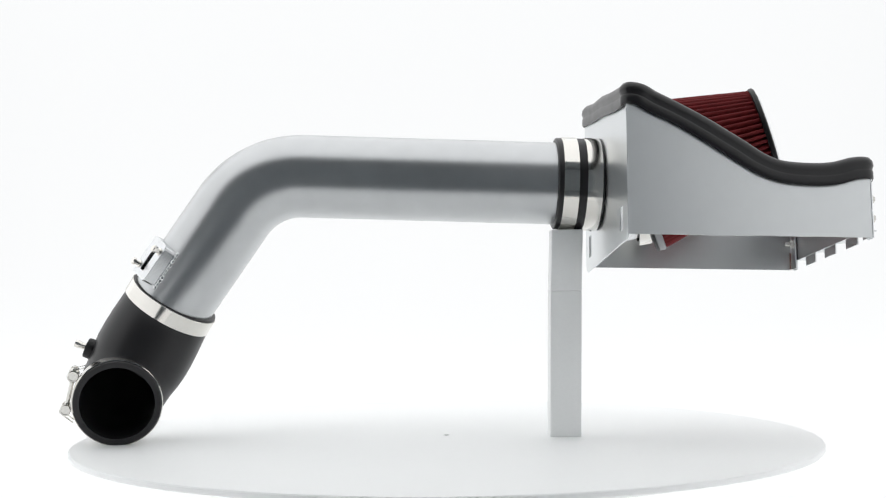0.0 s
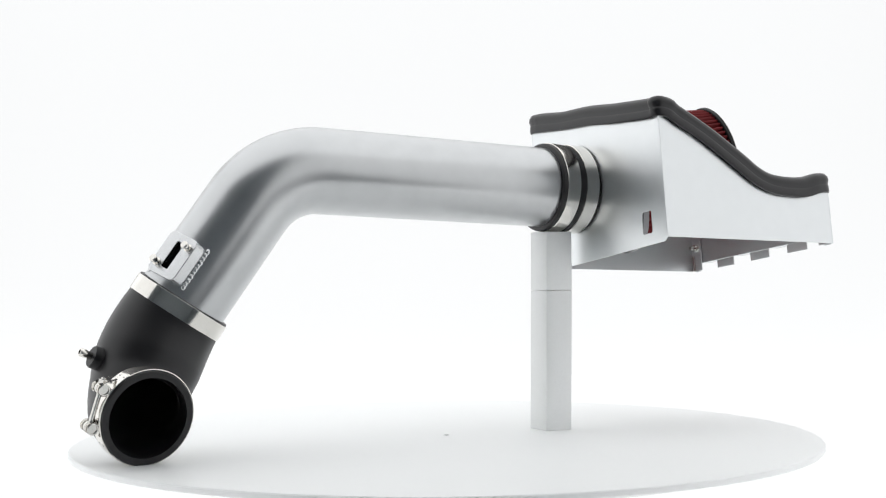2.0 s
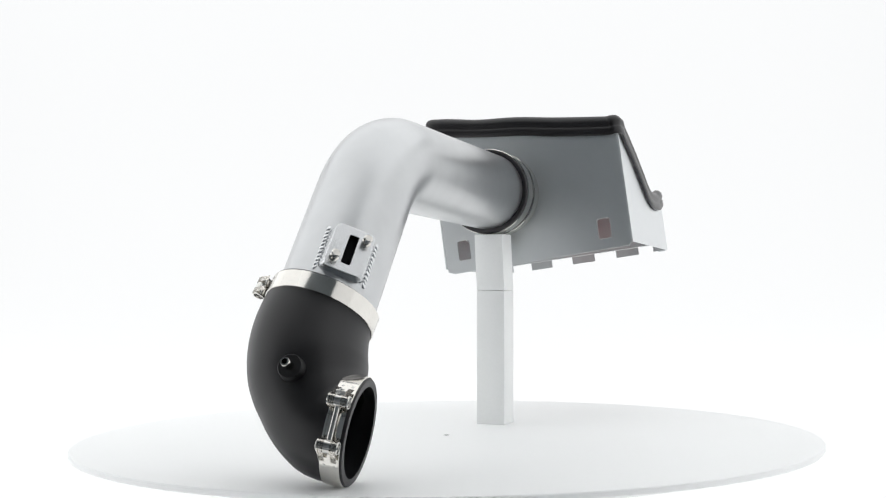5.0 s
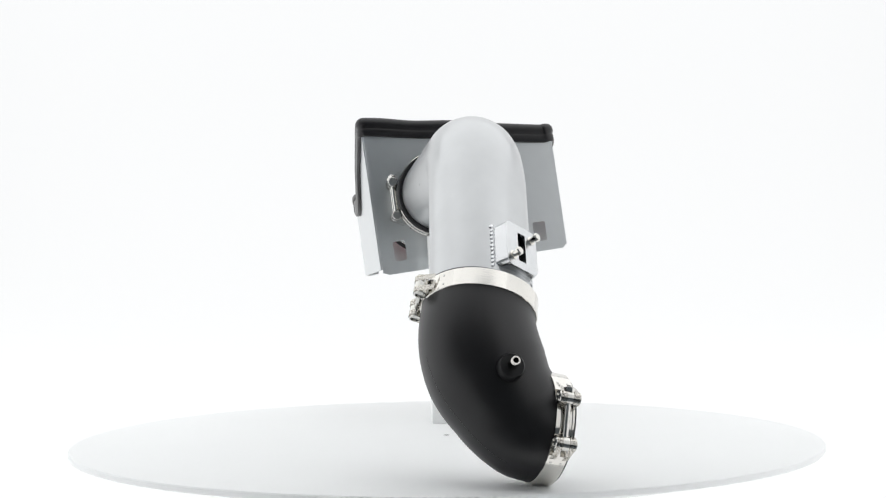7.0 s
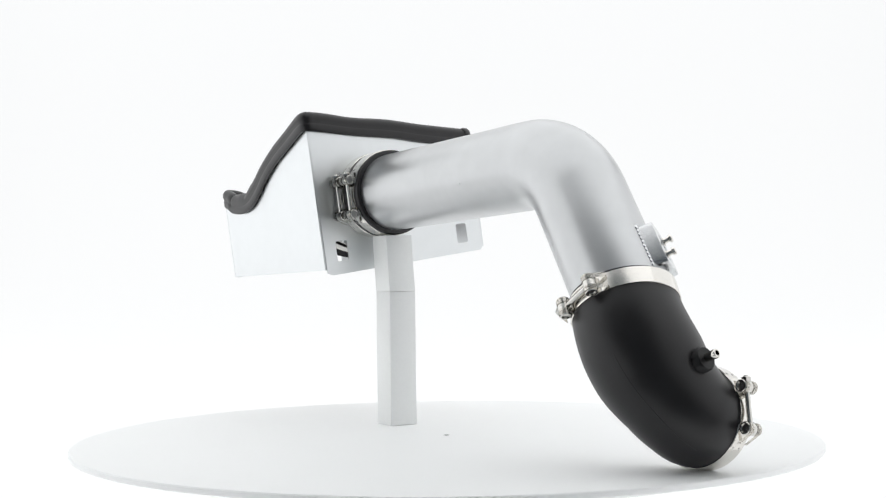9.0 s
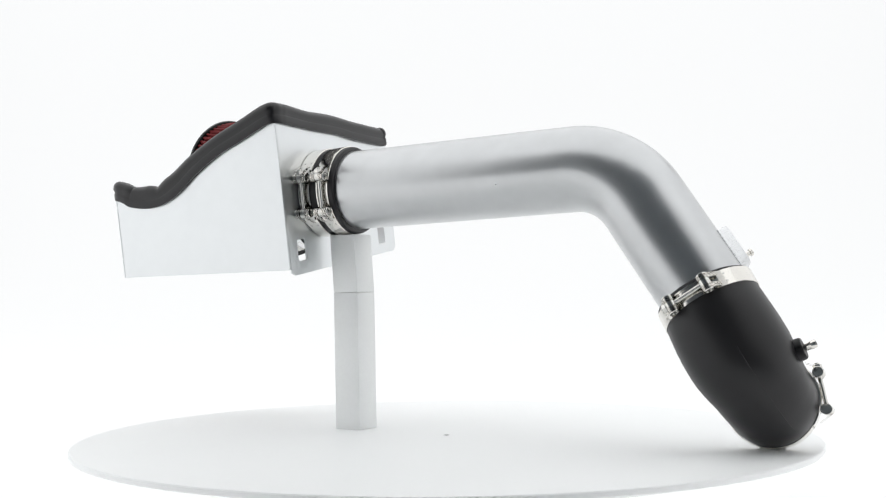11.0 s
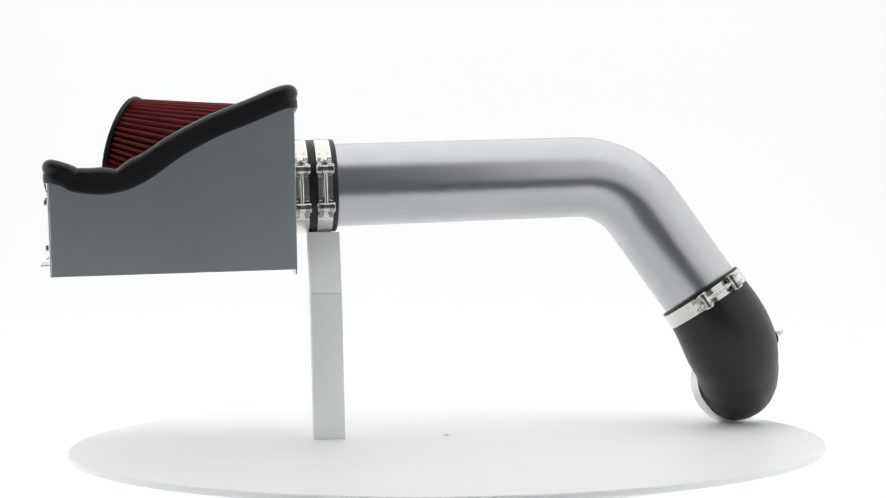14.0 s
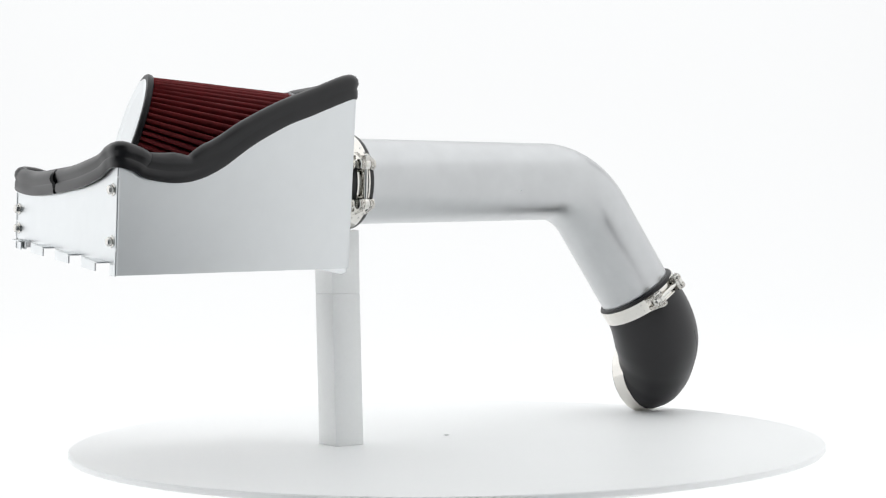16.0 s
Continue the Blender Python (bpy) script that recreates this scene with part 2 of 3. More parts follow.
def hose_clamp(centre, axis, towards, radius, parent, width=0.0185, flip=1):
    """A T-bolt clamp: band with an open gap, two trunnions, bolt and nut."""
    x, y, z = frame_of(axis, towards)
    m = basis(x, y, z, centre)
    gap, th = radians(18.2), 0.0009
    bm = bmesh.new()
    ang = [gap + (2 * math.pi - 2 * gap) * k / 60 for k in range(61)]
    rings = []
    for r, h in ((radius, -width / 2), (radius + th, -width / 2 + 0.0004), (radius + th, width / 2 - 0.0004), (radius, width / 2)):
        rings.append([bm.verts.new(m @ Vector((r * math.cos(a), r * math.sin(a), h))) for a in ang])
    for a, b in zip(rings, rings[1:] + rings[:1]):
        for k in range(60):
            bm.faces.new((a[k], a[k + 1], b[k + 1], b[k]))
    bm.faces.new([r[0] for r in rings])
    bm.faces.new([r[-1] for r in rings])
    root = part("hose_clamp", bm, M_STEEL, parent, "stainless steel T-bolt hose clamp")
    bm = bmesh.new()      # a thin plate with raised edges carries the band across its gap
    ang = [-gap * 1.4 + 2.8 * gap * k / 16 for k in range(17)]
    for s, lo, hi, up in ((-1, 0.37, 0.46, 0.0014), (1, 0.37, 0.46, 0.0014), (1, -0.37, 0.37, 0.0002)):
        rings = []
        for r, h in ((radius - 0.0006, lo), (radius + up, lo), (radius + up, hi), (radius - 0.0006, hi)):
            rings.append([bm.verts.new(m @ Vector((r * math.cos(a), r * math.sin(a), s * h * width))) for a in ang])
        for a, b in zip(rings, rings[1:] + rings[:1]):
            for k in range(16):
                bm.faces.new((a[k], a[k + 1], b[k + 1], b[k]))
        bm.faces.new([r[0] for r in rings])
        bm.faces.new([r[-1] for r in rings])
    bmesh.ops.recalc_face_normals(bm, faces=bm.faces)
    part("bridge", bm, M_STEEL, root)
    lift = radius + 0.0078
    ends = []
    for side in (1, -1):
        a = side * gap * 1.12
        c = Vector((lift * math.cos(a), lift * math.sin(a), 0))
        ends.append(c)
        tang = Vector((-math.sin(a), math.cos(a), 0)) * side
        out = Vector((math.cos(a), math.sin(a), 0))
        bm = bmesh.new()
        # folded strap: a loop round the trunnion that lies back along the band
        loop = []
        for k in range(13):
            q = -math.pi / 2 - 0.2 + (math.pi + 0.6) * k / 12
            loop.append(c - tang * math.cos(q) * 0.0068 + out * math.sin(q) * 0.0068)
        loop.append(c + tang * 0.016 - out * 0.0062)
        for h0, h1 in ((-width * 0.46, -width * 0.17), (width * 0.17, width * 0.46)):
            r0 = [bm.verts.new(m @ (p + Vector((0, 0, h0)))) for p in loop]
            r1 = [bm.verts.new(m @ (p + Vector((0, 0, h1)))) for p in loop]
            faces = [bm.faces.new((r0[k], r0[k + 1], r1[k + 1], r1[k])) for k in range(len(loop) - 1)]
            bmesh.ops.solidify(bm, geom=faces, thickness=0.0009)
        part("strap_loop", bm, M_STEEL, root)
        bm = bmesh.new()
        half = width * 0.54
        lathe(bm, [(0.0001, -half + 0.0016), (0.0044, -half + 0.0016), (0.0047, -half), (0.0056, -half), (0.0062, -half + 0.0006), (0.0062, half - 0.0006), (0.0056, half), (0.0047, half),
                   (0.0044, half - 0.0016), (0.0001, half - 0.0016)], basis(x, y, z, m @ c), 20)
        part("trunnion", bm, M_BOLT, root)
        for h in (-width * 0.25, width * 0.25):
            w = Vector(((radius + th) * math.cos(a + side * 0.42), (radius + th) * math.sin(a + side * 0.42), h))
            o = w.copy()
            o.z = 0
            bm = bmesh.new()
            rod(bm, m @ (w - o.normalized() * 0.0004), m @ (w + o.normalized() * 0.0003), 0.0013, 10)
            part("weld_spot", bm, M_BOLT, root)
    d = (ends[0] - ends[1]).normalized() * flip
    first, last = (ends[1], ends[0]) if flip > 0 else (ends[0], ends[1])
    bm = bmesh.new()
    rod(bm, m @ (first - d * 0.006), m @ (last + d * 0.011), 0.0026, 14, 0.0004)
    part("bolt", bm, M_BOLT, root)
    bm = bmesh.new()
    rod(bm, m @ (last + d * 0.0046), m @ (last + d * 0.0092), 0.0050, 6, 0.0004)
    part("nut", bm, M_BOLT, root)
    return root


# straight coupler at the shield
AX = UP_DIR
PLATE = PEND + AX * 0.0475
bm = bmesh.new()
line = [PEND - AX * 0.008 + AX * s for s in (0, 0.0008, 0.0016, 0.01, 0.03, 0.053, 0.0545, 0.0552)]
tube(bm, line, [0.0530, 0.0546, 0.0550, 0.0550, 0.0550, 0.0550, 0.0546, 0.0532], 0.0040, 72)
coupler = part("coupler_hose", bm, M_HOSE, intake, "short black silicone coupler hose")
hose_clamp(PEND + AX * 0.0076, AX, (0, 1, -0.12), 0.0552, intake)
hose_clamp(PEND + AX * 0.0350, AX, (0, 1, -0.12), 0.0552, intake)

# elbow hose at the engine end
start = BAND + HOSE_DIR * 0.005
p0, p3 = BAND + HOSE_DIR * 0.028, RIM - RIM_DIR * 0.026
curve = bezier(p0, p0 + HOSE_DIR * 0.058, p3 - RIM_DIR * 0.012, p3)
line = [start, start + HOSE_DIR * 0.0008, start + HOSE_DIR * 0.002, start + HOSE_DIR * 0.012] + curve + [RIM - RIM_DIR * 0.0222, RIM - RIM_DIR * 0.015, RIM - RIM_DIR * 0.0022, RIM - RIM_DIR * 0.0008, RIM]
body = [0.0544 + 0.0028 * math.sin(math.pi * min(1, k / 14)) - 0.0045 * max(0, min(1, (k - 9) / 11)) for k in range(25)]
radii = [0.0528, 0.0540, 0.0544, 0.0544] + body + [0.0500, 0.0502, 0.0502, 0.0498, 0.0490]
bm = bmesh.new()
tube(bm, line, radii, 0.0065, 72)
elbow = part("elbow_hose", bm, M_HOSE, intake, "black silicone elbow hose with an open end")
hose_clamp(BAND + HOSE_DIR * 0.0168, LOW_DIR.lerp(HOSE_DIR, 0.8), (-0.02, 1, 0.1), 0.0546, intake)
hose_clamp(RIM - RIM_DIR * 0.0112, RIM_DIR, (-1, 0, 0.27), 0.0506, intake, flip=-1)

# moulding seam along the outside of the bend
bm = bmesh.new()
seam = []
for i in range(6, len(curve) - 2):
    t = (curve[i + 1] - curve[i - 1]).normalized()
    side = Vector((-0.48, 0.86, -0.15))
    side = (side - t * side.dot(t)).normalized()
    seam.append(curve[i] + side * (body[i] - 0.00052))
tube(bm, seam, [0.0007] * len(seam), 0.0004, 8)
part("seam", bm, M_HOSE, elbow, "fine raised moulding seam")

# hose nipple
tip, way = Vector((-0.438, -0.031, 0.117)), Vector((-0.90, -0.15, 0.38)).normalized()
x, y, z = frame_of(way, (0, 0, 1))
root_at = tip - way * 0.0135
bm = bmesh.new()
rings = lathe(bm, [(0.0175, -0.026), (0.0140, -0.018), (0.0124, -0.011), (0.0120, -0.0016), (0.0108, 0.0), (0.0050, 0.0)], basis(x, y, z, root_at), 32, False)
disc_cap(bm, rings[-1])
nipple = part("nipple_boss", bm, M_BLACK, intake, "round black rubber vacuum port")
bm = bmesh.new()
lathe(bm, [(0.0040, -0.008), (0.0040, 0.006), (0.0046, 0.0075), (0.0046, 0.0122), (0.0040, 0.0135), (0.0026, 0.0135), (0.0026, -0.008)], basis(x, y, z, root_at), 24)
part("barb", bm, M_STEEL, nipple, "small bright steel barb")

# sensor flange
fx_axis = LOW_DIR
fmid = BEND + LOW_DIR * 0.1505
fn = Vector((-0.65, -0.625, 0.435))
fn = (fn - fx_axis * fn.dot(fx_axis)).normalized()
fy = fn.cross(fx_axis)
FL = basis(fx_axis, fy, fn, fmid + fn * 0.0467)
flange = sheet("sensor_flange", rounded([(-0.0250, -0.0238), (0.0250, -0.0238), (0.0250, 0.0238), (-0.0250, 0.0238)], 0.008),
               [rounded([(-0.0160, -0.0056), (0.0160, -0.0056), (0.0160, 0.0056), (-0.0160, 0.0056)], 0.0015)], 0.021, FL, M_ALU, intake,
               "machined aluminium sensor flange with a slot", 0.0006)
for v in flange.data.vertices:      # its sides flare down to the tube
    q = FL.inverted() @ v.co
    q.y *= 1.05 - 0.22 * max(0, min(1, (q.z + 0.0105) / 0.021))
    v.co = FL @ q
# added black plate: its colour stands for the shade down in the slot
bm = bmesh.new()
box(bm, (0.0316, 0.0096, 0.001), FL @ Matrix.Translation((0, 0, 0.0035)))
part("slot_shade", bm, M_VOID, flange, "black plate that puts the shade into the slot", smooth=False)
for sx, sy in ((0.0138, -0.0122), (-0.0138, 0.0122)):
    bm = bmesh.new()
    rings = lathe(bm, [(0.0046, 0.0), (0.0046, 0.0012), (0.0030, 0.0016), (0.0028, 0.0062), (0.0042, 0.0068), (0.0042, 0.0092), (0.0032, 0.0102)],
                  FL @ Matrix.Translation((sx, sy, 0.0103)), 20, False)
    disc_cap(bm, rings[-1])
    part("screw", bm, M_STEEL, flange)
rng = random.Random(4)
drop = math.sqrt(PIPE_R ** 2 - 0.0246 ** 2) - 0.0467
for side in (1, -1):      # overlapping weld ripples along both long edges
    for k in range(11):
        s = -0.0225 + 0.045 * k / 10 + rng.uniform(-0.0005, 0.0005)
        bm = bmesh.new()
        bmesh.ops.create_uvsphere(bm, u_segments=12, v_segments=8, radius=1)
        wide = rng.uniform(0.0022, 0.0030)
        bmesh.ops.transform(bm, matrix=FL @ Matrix.Translation((s, side * 0.0250, drop - 0.0003)) @ pose(0, 0, 0, -34 * side, 0, 24 * side)
                            @ Matrix.Diagonal((0.0036, wide, 0.0014, 1) if side > 0 else (0.0034, wide * 0.75, 0.0011, 1)), verts=bm.verts)
        part("weld_bead", bm, M_ALU, flange)

# ------------------------------------------------------------ heat shield
SH = pose(0.187, -0.004, 0.2995) @ Matrix.Rotation(radians(3.8), 4, "Z") @ Matrix.Rotation(radians(1.4), 4, "Y") @ Matrix.Rotation(radians(-7.5), 4, "X")
VA, VB, UE, WB = -0.1680, 0.0905, 0.2670, -0.0880
TH = 0.0016
PROFILE_A = [(0.0, 0.0562), (0.0247, 0.0450), (0.0515, 0.0325), (0.0813, 0.0155), (0.1145, -0.0050), (0.1407, -0.0205), (0.1678, -0.0298), (0.2013, -0.0328), (0.2286, -0.0311), (UE, -0.0222)]
PROFILE_B = [(0.0, 0.0935), (0.0555, 0.0740), (0.0866, 0.0617), (0.1242, 0.0413), (0.1582, 0.0177), (0.1848, 0.0053), (0.2111, 0.0014), (0.2404, 0.0051), (UE, 0.0126)]
PROFILE_F = [(VA, 0.0562), (-0.15, 0.0545), (-0.0865, 0.0645), (-0.0415, 0.0735), (0.0123, 0.0810), (0.06, 0.0890), (VB, 0.0935)]
PROFILE_R = [(VB, 0.0126), (0.0770, 0.0105), (0.0537, 0.0022), (0.0107, -0.0095), (-0.0543, -0.0205), (-0.1104, -0.0264), (-0.15, -0.0258), (VA, -0.0222)]
HIDE = 0.010   # how far the sheet reaches up into the trim


def raised(profile):
    return [(p.x, p.y + HIDE) for p in smooth_line([(a, b, 0) for a, b in profile], 4)]


# local planes: x along u or v, y along w
FRONT = SH @ basis(Vector((0, 1, 0)), Vector((0, 0, 1)), Vector((1, 0, 0)), (0, 0, 0))
BACK = SH @ basis(Vector((0, 1, 0)), Vector((0, 0, 1)), Vector((1, 0, 0)), (UE - TH / 2, 0, 0))
SIDE_A = SH @ basis(Vector((1, 0, 0)), Vector((0, 0, 1)), Vector((0, -1, 0)), (0, VA + TH / 2, 0))
SIDE_B = SH @ basis(Vector((1, 0, 0)), Vector((0, 0, 1)), Vector((0, -1, 0)), (0, VB - TH / 2, 0))

top = raised(PROFILE_F)
e = TH + 0.0004
outline = [(VA + e, -0.0885), (VA + 0.006, -0.0925), (VB - 0.012, -0.0960), (VB - 0.003, -0.0925)] + [(VB - e, top[-1][1])] + top[-2:0:-1] + [(VA + e, top[0][1])]
hole = [(0.0515 * math.cos(2 * math.pi * k / 48), 0.0515 * math.sin(2 * math.pi * k / 48)) for k in range(48)]
slots = [rounded([(a, -0.0790), (a + 0.0172, -0.0790), (a + 0.0172, -0.0525), (a, -0.0525)], 0.003) for a in (-0.1415, 0.0525)]
shield = sheet("heat_shield", outline, [hole] + slots, TH, FRONT, M_SHEET, intake, "bent zinc-plated sheet metal heat shield")
for name, plane, profile, low in (("side_panel", SIDE_A, PROFILE_A, WB), ("side_panel", SIDE_B, PROFILE_B, WB)):
    top = raised(profile)
    sheet(name, [(-TH / 2, low), (UE, low)] + top[::-1][:-1] + [(-TH / 2, top[0][1])], [], TH, plane, M_SHEET, shield)
top = raised(PROFILE_R)
sheet("back_panel", [(VA + e, -0.0775), (VB - e, -0.0775), (VB - e, top[0][1])] + top[1:-1] + [(VA + e, top[-1][1])], [], TH, BACK, M_SHEET, shield)
for a, b in ((-0.1255, -0.0910), (-0.0580, -0.0230), (0.0090, 0.0420), (0.0760, 0.0880), (-0.1655, -0.1540)):
    sheet("tab", rounded([(a, -0.0890), (b, -0.0890), (b, -0.0778), (a, -0.0778)], [0.001, 0.001, 0, 0]), [], TH, BACK, M_SHEET, shield)
for a, b in ((-0.0905, -0.0585), (-0.0225, 0.0085), (0.0425, 0.0755), (-0.1490, -0.1265)):
    bm = bmesh.new()
    box(bm, (0.012, b - a - 0.004, TH), SH @ Matrix.Translation((UE + 0.0062, (a + b) / 2, -0.0768)), 0.0003, 1)
    part("flap", bm, M_SHEET, shield)
# return flanges of the side panels behind the back panel
for v, s, hi in ((VB, -1, 0.002), (VA, 1, -0.032)):
    bm = bmesh.new()
    box(bm, (TH, 0.018, hi - WB), SH @ Matrix.Translation((UE - 2 * TH - 0.0004, v + s * (TH + 0.0095), (hi + WB) / 2)), 0.0003, 1)
    part("flange", bm, M_SHEET, shield)
# folded corners: round bends, those at the back cut by two relief notches
top_a0, top_b0 = raised(PROFILE_A)[0][1], raised(PROFILE_B)[0][1]
for u, v, runs in ((0.0006, VA + 0.0014, ((WB, top_a0 - 0.006),)), (0.0006, VB - 0.0014, ((WB, top_b0 - 0.006),)),
                   (UE - 0.0004, VA + 0.0012, ((WB, -0.0590), (-0.0572, -0.0275), (-0.0257, -0.016))),
                   (UE - 0.0002, VB - 0.0010, ((WB, -0.0640), (-0.0620, 0.0047), (0.0067, 0.016)))):
    for lo, hi in runs:
        bm = bmesh.new()
        rod(bm, SH @ Vector((u, v, lo)), SH @ Vector((u, v, hi)), 0.0015, 14, 0.0003)
        part("corner_bend", bm, M_SHEET, shield)
bm = bmesh.new()
rod(bm, SH @ Vector((UE - 0.0050, VB - 0.0045, WB)), SH @ Vector((UE - 0.0050, VB - 0.0045, WB + 0.0215)), 0.0027, 16, 0.0004)
part("rolled_edge", bm, M_STEEL, shield, "bright rolled edge of the back flange")
# clips through the back panel
for v, w in ((-0.1600, -0.0445), (-0.1600, -0.0655), (0.0800, -0.0065), (0.0800, -0.0560)):
    bm = bmesh.new()
    m = SH @ Matrix.Translation((UE, v, w)) @ Matrix.Rotation(radians(90), 4, "Y")
    rings = lathe(bm, [(0.0062, 0.0), (0.0062, 0.0010), (0.0046, 0.0014), (0.0046, 0.0046), (0.0036, 0.0056)], m, 6, False)
    disc_cap(bm, rings[0][::-1])
    disc_cap(bm, rings[-1])
    clip = part("bolt_head", bm, M_BOLT, shield, smooth=False)
    bm = bmesh.new()
    rings = lathe(bm, [(0.0028, -0.015), (0.0028, -0.009), (0.0052, -0.0088), (0.0052, -0.0045), (0.0068, -0.0043), (0.0068, -0.0034)], m, 12, False)
    disc_cap(bm, rings[0][::-1])
    disc_cap(bm, rings[-1])
    part("nut", bm, M_BOLT, shield)

# rubber edge trim: a clip strip with a bulb above it, run along the whole upper edge
GAP = -0.050
near = [p for p in PROFILE_R if -0.15 < p[0] < GAP - 0.01]
path = smooth_line([Vector((UE, GAP - 0.0030, -0.0201))] + [Vector((UE, a, b)) for a, b in near]
                   + [Vector((UE, VA + 0.017, -0.0258)), Vector((UE - 0.0022, VA + 0.0030, -0.0236)), Vector((UE - 0.015, VA, -0.0248))]
                   + [Vector((a, VA, b)) for a, b in PROFILE_A[-2:0:-1]]
                   + [Vector((0.010, VA, PROFILE_A[0][1] - 0.003)), Vector((0.001, VA + 0.004, 0.0550)), Vector((0, VA + 0.018, 0.0546))]
                   + [Vector((0, a, b)) for a, b in PROFILE_F[2:-1]]
                   + [Vector((0, VB - 0.014, 0.0918)), Vector((0.002, VB - 0.003, 0.0934)), Vector((0.012, VB, 0.0916))]
                   + [Vector((a, VB, b)) for a, b in PROFILE_B[1:-1]]
                   + [Vector((UE - 0.015, VB, 0.0112)), Vector((UE - 0.002, VB - 0.003, 0.0150)), Vector((UE, VB - 0.016, 0.0122))]
                   + [Vector((UE, a, b)) for a, b in PROFILE_R[2:] if a > GAP + 0.01] + [Vector((UE, GAP + 0.0030, -0.0190))], 7)
section = []
for k in range(9):     # the bulb
    q = radians(-35 + 250 * k / 8)
    section.append((0.0028 + 0.0090 * math.cos(q), 0.0174 + 0.0098 * math.sin(q)))
section += [(-0.0050, 0.0108), (-0.0056, 0.0092), (-0.0058, 0.0020), (-0.0048, 0.0), (-0.0020, 0.0), (-0.0016, 0.004), (0.0016, 0.004), (0.0020, 0.0), (0.0066, 0.0), (0.0078, 0.0020), (0.0080, 0.0092), (0.0084, 0.0108)]


CREASE = 0.187


def trim_run(name, pts, label="", mat=M_TRIM, grow=1.0):
    bm = bmesh.new()
    rings = []
    for i, c in enumerate(pts):
        t = (pts[min(i + 1, len(pts) - 1)] - pts[max(i - 1, 0)]).normalized()
        up = Vector((0, 0, 1))
        up = (up - t * t.z).normalized()
        side = t.cross(up)
        sag = 0.95 + 0.05 * noise.noise(c * 22)
        lift = 0.0
        if abs(c.y - VB) < 0.0045 and c.x > 0.05:     # the bulb buckles into a crease in the hollow of the tall side
            d = c.x - CREASE
            if d > 0:
                lift = 0.0036 * min(1, d / 0.022) * max(0, min(1, (UE - 0.016 - c.x) / 0.040)) - 0.0016 * max(0, 1 - d / 0.008)
            else:
                lift = 0.0036 * min(1, -d / 0.022) * max(0, 1 + (d + 0.022) / 0.050) - 0.0016 * max(0, 1 + d / 0.008)
        rings.append([bm.verts.new(SH @ (c + side * a * sag * grow + up * (b - 0.013) * sag * grow + up * (0.013 * sag + lift * max(0, b - 0.009) / 0.018))) for a, b in section])
    n = len(section)
    for a, b in zip(rings, rings[1:]):
        for k in range(n):
            bm.faces.new((a[k], a[(k + 1) % n], b[(k + 1) % n], b[k]))
    bm.faces.new(rings[0])
    bm.faces.new(rings[-1][::-1])
    return part(name, bm, mat, shield, label, sharp=55)


trim_run("edge_trim", path, "soft black rubber bulb trim with a butt joint")
# core added in near-black, so the open joint looks dark inside
trim_run("trim_joint", [Vector((UE, GAP - 0.004, -0.0203)), Vector((UE, GAP, -0.0196)), Vector((UE, GAP + 0.004, -0.0189))], "black core added to keep the trim joint dark", M_VOID, 0.72)

# ------------------------------------------------------------ air filter
BASE, END = Vector((0.2374, -0.0065, 0.3085)), Vector((0.3790, -0.0334, 0.3515))
FA = (END - BASE).normalized()
FLEN = (END - BASE).length
fx, fyy, fz = frame_of(FA, (0, 0, 1))
FM = basis(fx, fyy, fz, BASE)
R0, R1, PLEATS = 0.0912, 0.0575, 54
bm = bmesh.new()
rows = []
for j in range(7):
    s = j / 6
    r = R0 + (R1 - R0) * s
    row = []
    for k in range(PLEATS * 4):
        a = 2 * math.pi * k / (PLEATS * 4)
        d = (0.0, -0.0014, -0.0100, -0.0014)[k % 4] + 0.0004 * noise.noise(Vector((k * 0.7, s * 5, 2)))
        row.append(bm.verts.new(FM @ Vector(((r + d) * math.cos(a), (r + d) * math.sin(a), FLEN * s))))
    rows.append(row)
n = PLEATS * 4
for a, b in zip(rows, rows[1:]):
    for k in range(n):
        bm.faces.new((a[k], a[(k + 1) % n], b[(k + 1) % n], b[k]))
filt = part("air_filter", bm, M_RED, intake, "red pleated cotton gauze cone filter", sharp=80)
bm = bmesh.new()
lathe(bm, [(R1 - 0.010, -0.002), (R1 + 0.0010, -0.0020), (R1 + 0.0022, -0.0010), (R1 + 0.0022, 0.0026), (R1 + 0.0008, 0.0042), (R1 - 0.004, 0.0046), (R1 - 0.010, 0.003)],
      FM @ Matrix.Translation((0, 0, FLEN)), 72)
part("end_ring", bm, M_BLACK, filt, "black rubber end ring")
bm = bmesh.new()
rings = lathe(bm, [(R1 - 0.0035, 0.0042), (R1 - 0.006, 0.0064), (R1 - 0.011, 0.0068), (R1 - 0.016, 0.0046), (R1 - 0.024, 0.0034), (0.02, 0.0038)], FM @ Matrix.Translation((0, 0, FLEN)), 72, False)
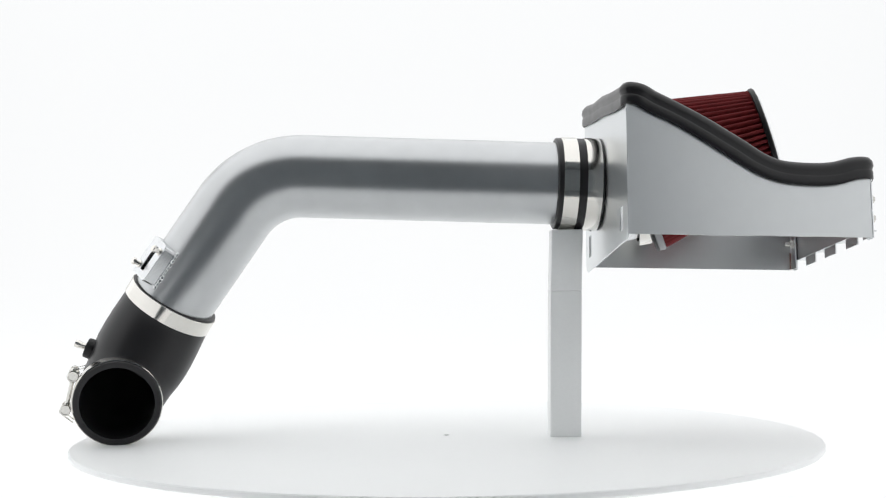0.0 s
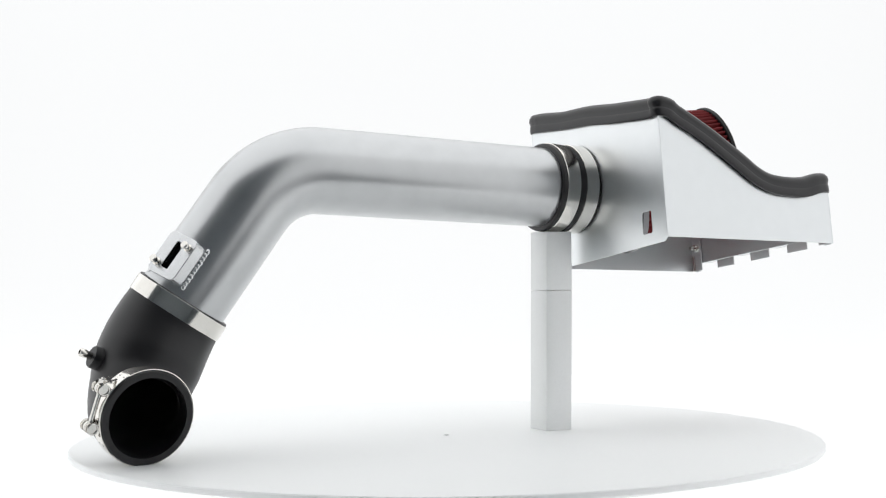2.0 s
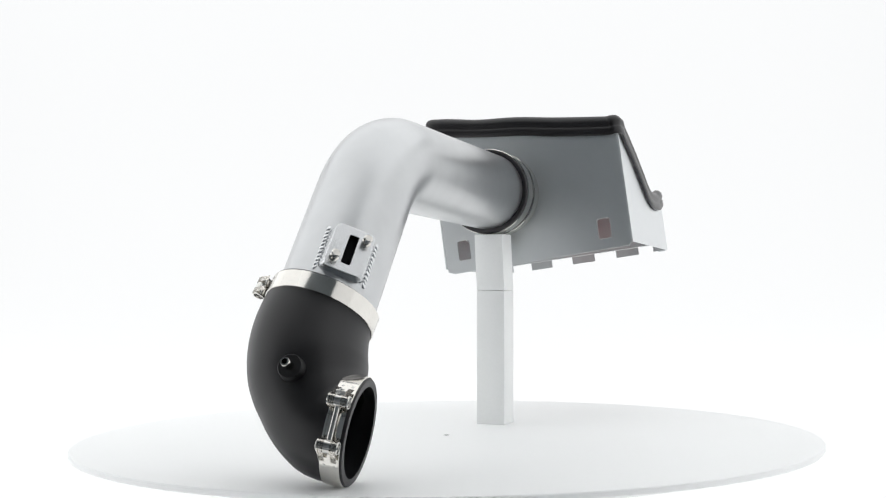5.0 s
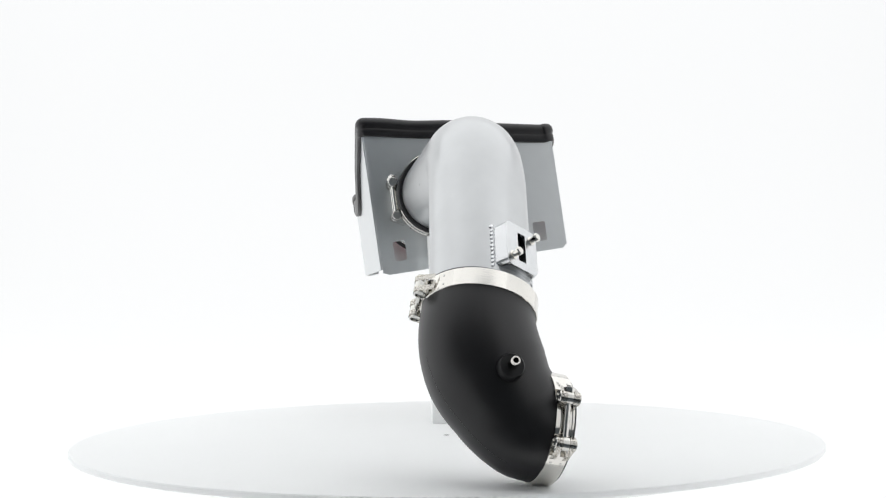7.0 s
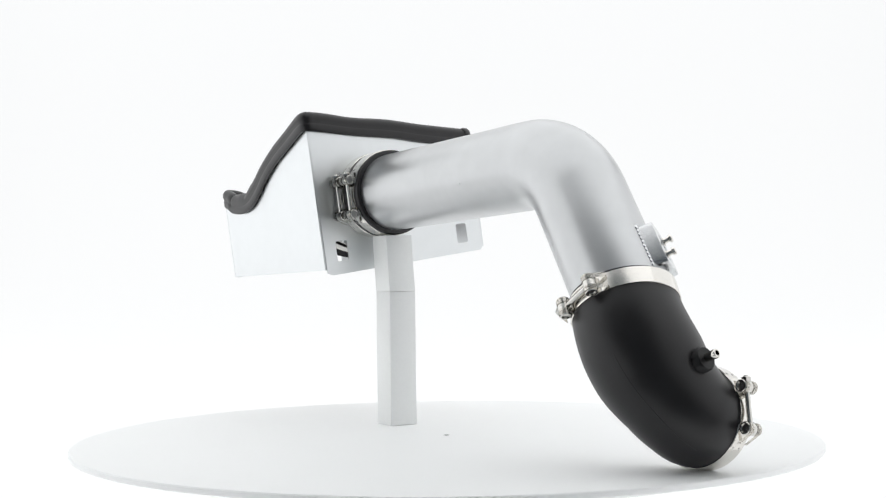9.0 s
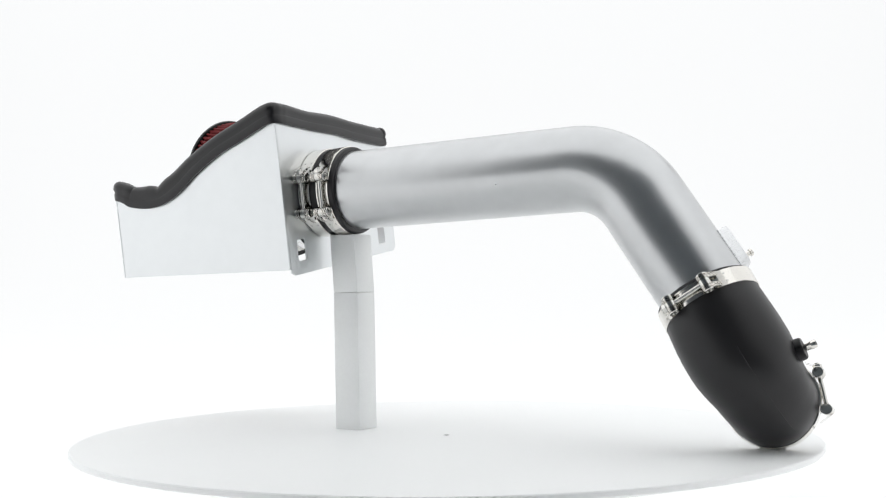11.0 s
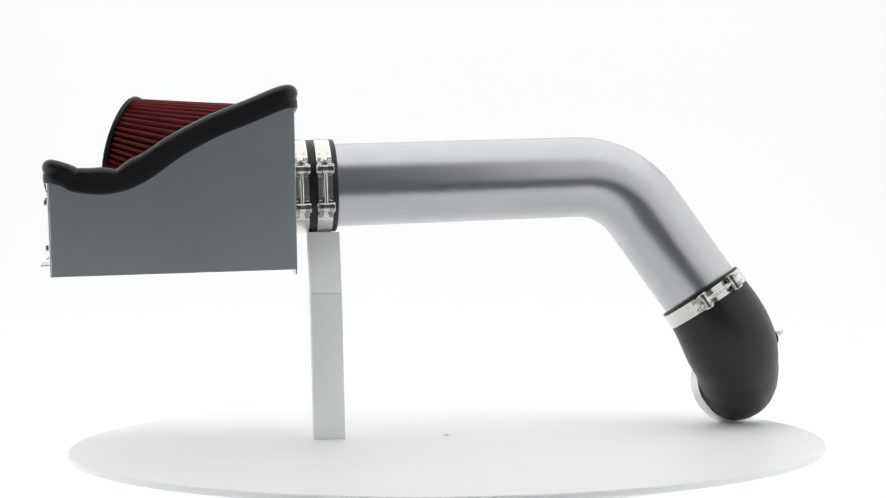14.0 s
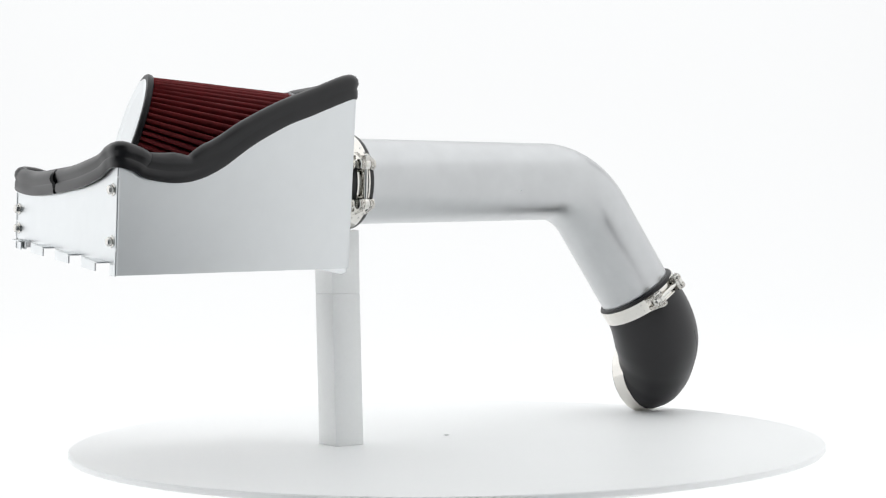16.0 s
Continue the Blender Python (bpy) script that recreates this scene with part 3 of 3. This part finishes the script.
disc_cap(bm, rings[-1])
disc_cap(bm, rings[0][::-1])
part("end_cap", bm, M_SHEET, filt, "polished metal end cap")
bm = bmesh.new()
lathe(bm, [(0.064, -0.020), (0.0665, -0.020), (0.0680, -0.006), (R0 - 0.004, -0.0052), (R0 + 0.0006, -0.0044), (R0 + 0.0012, 0.0020), (R0 + 0.0002, 0.0034), (R0 - 0.010, 0.0034), (0.064, -0.002)], FM, 72)
part("base_ring", bm, M_GREY, filt, "pale grey base ring of the filter")
bm = bmesh.new()
lathe(bm, [(0.0700, -0.0090), (R0 - 0.002, -0.0090), (R0 + 0.0006, -0.0080), (R0 + 0.0006, -0.0050), (0.0700, -0.0060)], FM, 72)
part("base_face", bm, M_BLACK, filt, "black rubber face of the filter base")
# metal neck from the shield into the filter
bm = bmesh.new()
tube(bm, [PLATE - AX * 0.030, PLATE + AX * 0.0012, PLATE + AX * 0.0016, PLATE + AX * 0.004, PLATE + AX * 0.038, BASE - FA * 0.004], [PIPE_R, PIPE_R, 0.0765, 0.0755, 0.0645, 0.0640], 0.002, 64)
part("filter_neck", bm, M_ALU, filt, "bare aluminium filter neck")
bm = bmesh.new()
x, y, z = frame_of(AX + FA, (0, 0, 1))
lathe(bm, [(0.0640, -0.0075), (0.0690, -0.0075), (0.0694, -0.0068), (0.0694, 0.0068), (0.0690, 0.0075), (0.0640, 0.0075)], basis(x, y, z, PLATE + AX * 0.046 + Vector((0, 0, -0.003))), 64)
part("worm_clamp", bm, M_STEEL, filt, "thin steel worm clamp")


def motions():
    steps = [0.5 * k for k in range(33)]
    walk(table, [(t, pose(0, 0, 0, 0, 0, SPIN * t)) for t in steps])
    walk(intake, [(t, pose(0, 0, 0, 0, 0, SPIN * t)) for t in steps])
    walk(lower_block, [(t, pose(0, 0, 0, 0, 0, SPIN * t) @ Matrix.Translation(LOWER)) for t in steps])
    walk(upper_block, [(t, pose(0, 0, 0, 0, 0, SPIN * t) @ Matrix.Translation(UPPER)) for t in steps])


motions()
